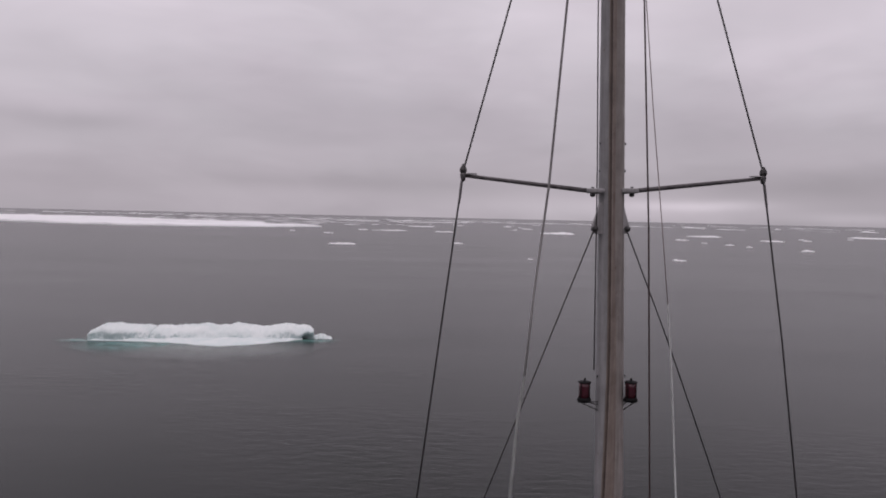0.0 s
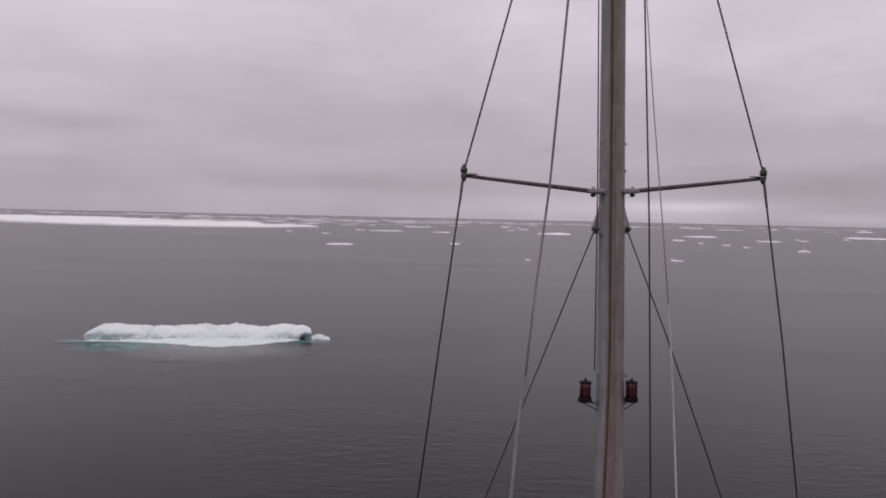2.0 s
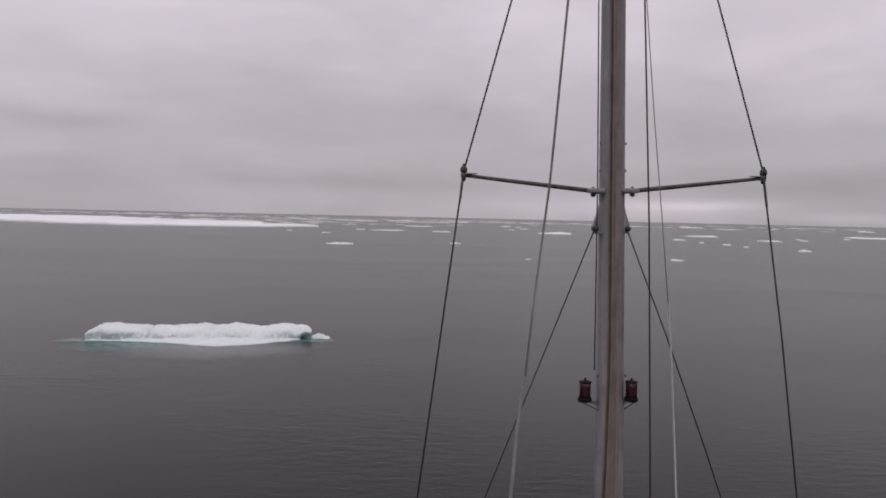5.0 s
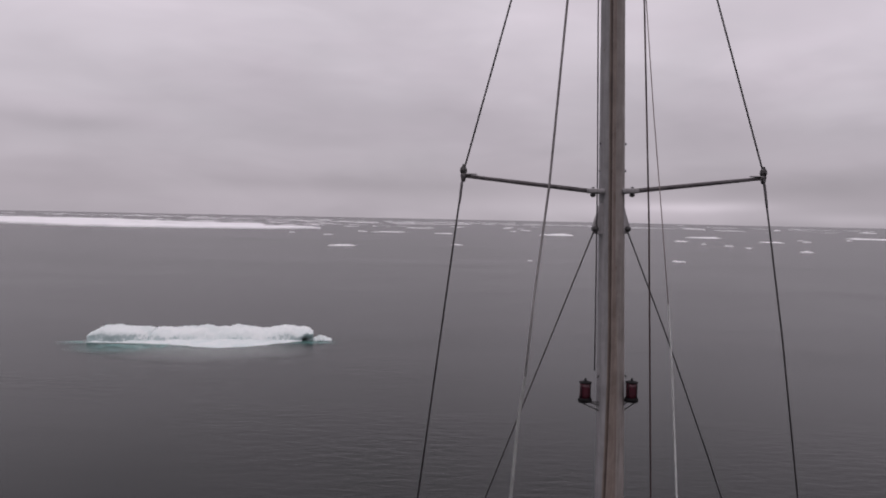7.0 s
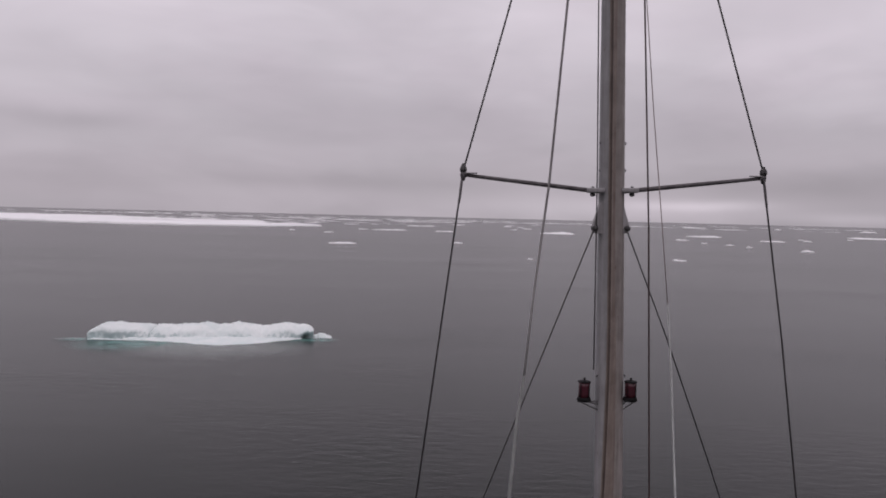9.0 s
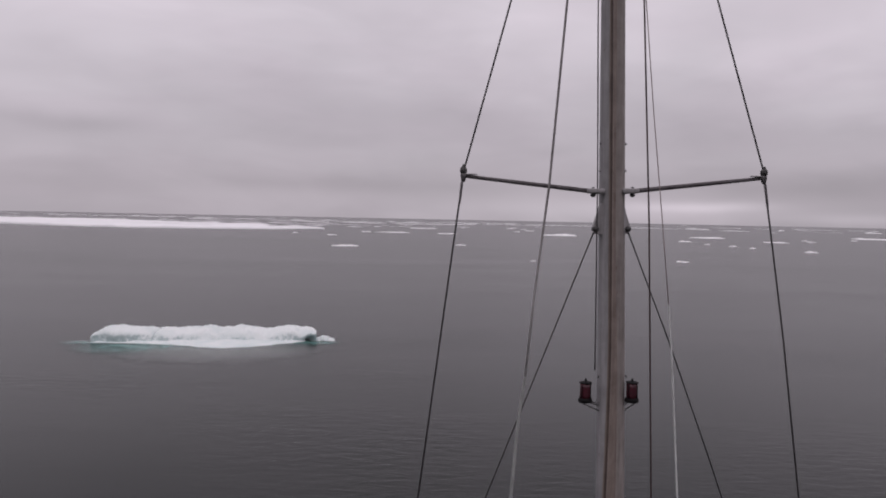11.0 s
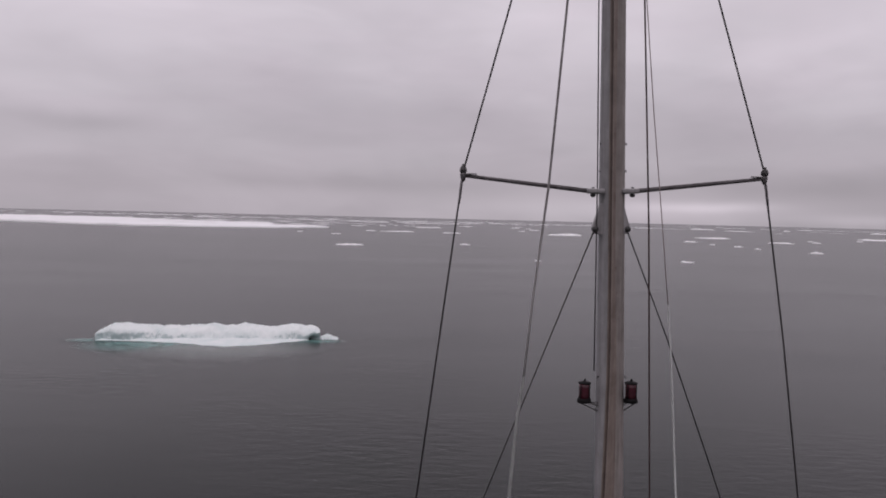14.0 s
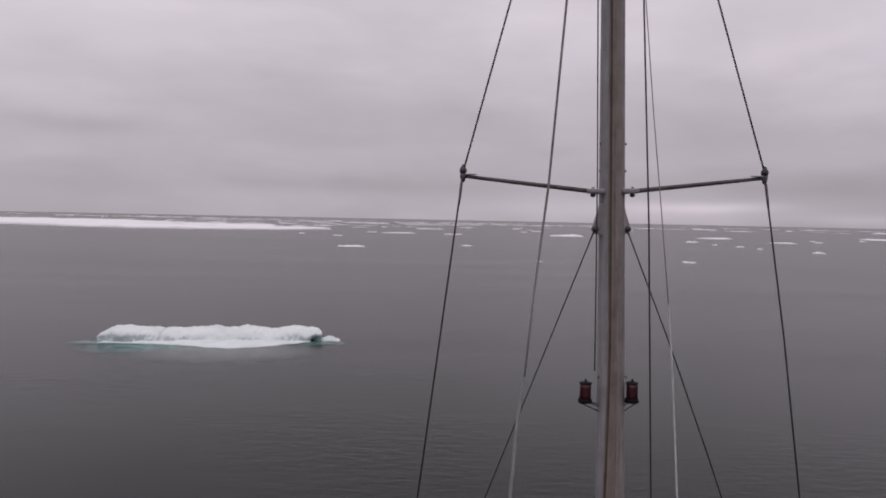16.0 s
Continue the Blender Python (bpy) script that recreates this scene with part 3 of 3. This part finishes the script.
# small eye bolts on the sides of the mast
for z, side, reach in ((8.757, 1, 0.016), (8.493, 1, 0.013), (8.487, -1, 0.012), (8.757, -1, 0.008)):
    x = mast_at(z).x + side * (mast_half(z) - 0.004)
    bm = bmesh.new()
    tube(bm, [(x - side * 0.02, 7.27, z), (x + side * reach * 0.5, 7.27, z)], 0.006, 8)
    tube(bm, [(x + side * reach * 0.4, 7.27, z - 0.010), (x + side * reach, 7.27, z - 0.006), (x + side * reach, 7.27, z + 0.006),
              (x + side * reach * 0.4, 7.27, z + 0.010)], 0.005, 8)
    part("eye_bolt", bm, DARK_STEEL, mast)


# ---- lamps on the mast ----
def mast_lamp(x, z, side):
    """A red lantern on a small bracket at the side of the mast."""
    lamp = thing("mast_lamp", (x, 7.2, z - 0.13), "dark red mast lamp with black cap and base on a bracket", "lamp", "mast lamps")
    bm = bmesh.new()
    tube(bm, [(x, 7.2, z - 0.066), (x, 7.2, z - 0.03), (x, 7.2, z + 0.04), (x, 7.2, z + 0.082)], [0.057, 0.055, 0.055, 0.057], 24)
    part("lens", bm, RED, lamp)
    bm = bmesh.new()
    tube(bm, [(x, 7.2, z + 0.080), (x, 7.2, z + 0.088), (x, 7.2, z + 0.094), (x, 7.2, z + 0.102)], [0.061, 0.064, 0.052, 0.02], 24)
    tube(bm, [(x, 7.2, z + 0.09), (x, 7.2, z + 0.125)], 0.011, 8)
    part("cap", bm, BLACK, lamp)
    bm = bmesh.new()
    tube(bm, [(x, 7.2, z - 0.108), (x, 7.2, z - 0.098), (x, 7.2, z - 0.078), (x, 7.2, z - 0.064)], [0.058, 0.070, 0.067, 0.058], 24)
    part("base", bm, BLACK, lamp)
    for k in range(4):
        a = math.pi * (0.25 + 0.5 * k)
        bm = bmesh.new()
        q = Vector((x + 0.06 * math.cos(a), 7.2 + 0.06 * math.sin(a), z))
        tube(bm, [q + Vector((0, 0, -0.08)), q + Vector((0, 0, 0.07))], 0.004, 6)
        part("guard_bar", bm, BLACK, lamp)
    bm = bmesh.new()
    inner = mast_at(z - 0.2).x + side * 0.12
    tube(bm, [(x + side * 0.05, 7.21, z - 0.112), (inner, 7.24, z - 0.205)], 0.006, 8)
    tube(bm, [(x - side * 0.03, 7.21, z - 0.112), (inner, 7.24, z - 0.150)], 0.006, 8)
    tube(bm, [(x + side * 0.06, 7.21, z - 0.116), (inner, 7.24, z - 0.116)], 0.006, 8)
    part("bracket", bm, STEEL, lamp)
    bm = bmesh.new()
    high = mast_at(z + 0.13).x + side * (mast_half(z + 0.13) - 0.01)
    tube(bm, [(high, 7.25, z + 0.145), (high + side * 0.015, 7.23, z + 0.142), (high + side * 0.018, 7.23, z + 0.125)], [0.006, 0.006, 0.005], 8)
    part("cable_clip", bm, BLACK, lamp)


mast_lamp(1.428, 6.322, -1)
mast_lamp(1.885, 6.332, 1)


# ---- standing and running rigging ----
def line(name, points, radius, surf, label, category, group="", sleeves=()):
    """A wire or rope through the points. Sleeves: pressed terminals, each from one place to another."""
    bm = tube(bmesh.new(), points, radius, 8)
    made = tagged(part(name, bm, surf), label, category, group)
    for a, b in sleeves:
        thick = 1.5 * radius
        a, b = Vector(a), Vector(b)
        bm = tube(bmesh.new(), [a, a.lerp(b, 0.06), a.lerp(b, 0.75), b], [thick * 0.8, thick, thick * 0.9, thick * 0.55], 10)
        part("sleeve", bm, STEEL, made)
    return made


HEAD = mast_at(13.6)
line("shroud", [HEAD + Vector((-0.10, 0, 0)), (0.610, 7.25, 10.12), TIP_L + Vector((0.01, 0, 0.08)), TIP_L, TIP_L + Vector((-0.012, 0, -0.06)),
                (-0.202, 7.15, 5.229), (-0.72, 7.05, 1.45)], 0.009, WIRE, "dark steel wire shroud over the spreader tip", "shroud", "cap shrouds",
     [(TIP_L + Vector((-0.012, 0, -0.05)), (0.148, 7.195, 8.13))])
line("shroud", [HEAD + Vector((0.10, 0, 0)), (2.609, 7.25, 10.164), TIP_R + Vector((-0.01, 0, 0.08)), TIP_R, TIP_R + Vector((0.012, 0, -0.06)), (3.337, 7.17, 6.884),
                (3.542, 7.15, 5.313), (4.10, 7.05, 1.45)], 0.009, WIRE, "dark steel wire shroud over the spreader tip", "shroud", "cap shrouds",
     [(TIP_R + Vector((0.012, 0, -0.05)), (3.151, 7.195, 8.13))])
line("shroud", [TANG_L, (0.449, 6.9, 5.351), (-0.72, 6.52, 1.45)], 0.0072, WIRE, "dark steel wire lower shroud from the mast", "shroud", "lower shrouds")
line("shroud", [TANG_R, (2.192, 7.1, 6.87), (2.574, 6.95, 5.758), (2.693, 6.9, 5.39), (3.95, 6.45, 1.45)], 0.0072, WIRE, "dark steel wire lower shroud from the mast", "shroud", "lower shrouds")
tailed = line("halyard", [(1.40, 7.12, 13.5), (1.107, 6.95, 10.037), (0.972, 6.87, 8.311), (0.856, 6.82, 7.312), (0.784, 6.79, 6.534)], 0.0112,
            GREY_ROPE, "grey wire halyard spliced to a thick pale rope tail", "rope", "halyards")
part("rope_tail", tube(bmesh.new(), [(0.788, 6.79, 6.57), (0.782, 6.79, 6.51), (0.731, 6.77, 6.156), (0.676, 6.74, 5.442), (0.33, 6.60, 1.40)],
                       [0.008, 0.0135, 0.0145, 0.015, 0.015], 10), TAIL_ROPE, tailed, "thick pale rope tail")
line("halyard", [(1.58, 7.1, 13.6), (1.808, 6.9, 10.044), (1.920, 6.9, 7.961), (2.020, 6.9, 5.375), (2.155, 6.9, 1.40)], 0.0082, BROWN_ROPE,
     "thin dark brown halyard beside the mast", "rope", "halyards")
fawn = line("halyard", [(1.55, 7.1, 13.5), (1.853, 7.0, 10.068), (1.951, 6.98, 9.026), (2.058, 6.95, 7.993), (2.138, 6.93, 7.195)], 0.0048,
            FAWN_ROPE, "thin fawn halyard spliced to a white rope tail", "rope", "halyards")
part("rope_tail", tube(bmesh.new(), [(2.136, 6.93, 7.23), (2.140, 6.93, 7.18), (2.187, 6.92, 6.633), (2.266, 6.9, 5.415), (2.54, 6.85, 1.40)],
                       [0.0045, 0.0068, 0.0075, 0.0082, 0.0085], 10), PALE_ROPE, fawn, "white rope tail")
line("halyard", [(1.40, 7.22, 13.5), (1.444, 7.20, 10.10), (1.485, 7.20, 8.50), (1.502, 7.20, 7.40), (1.515, 7.20, 6.53)], 0.0065, WIRE,
     "thin dark halyard along the mast side", "rope", "halyards")
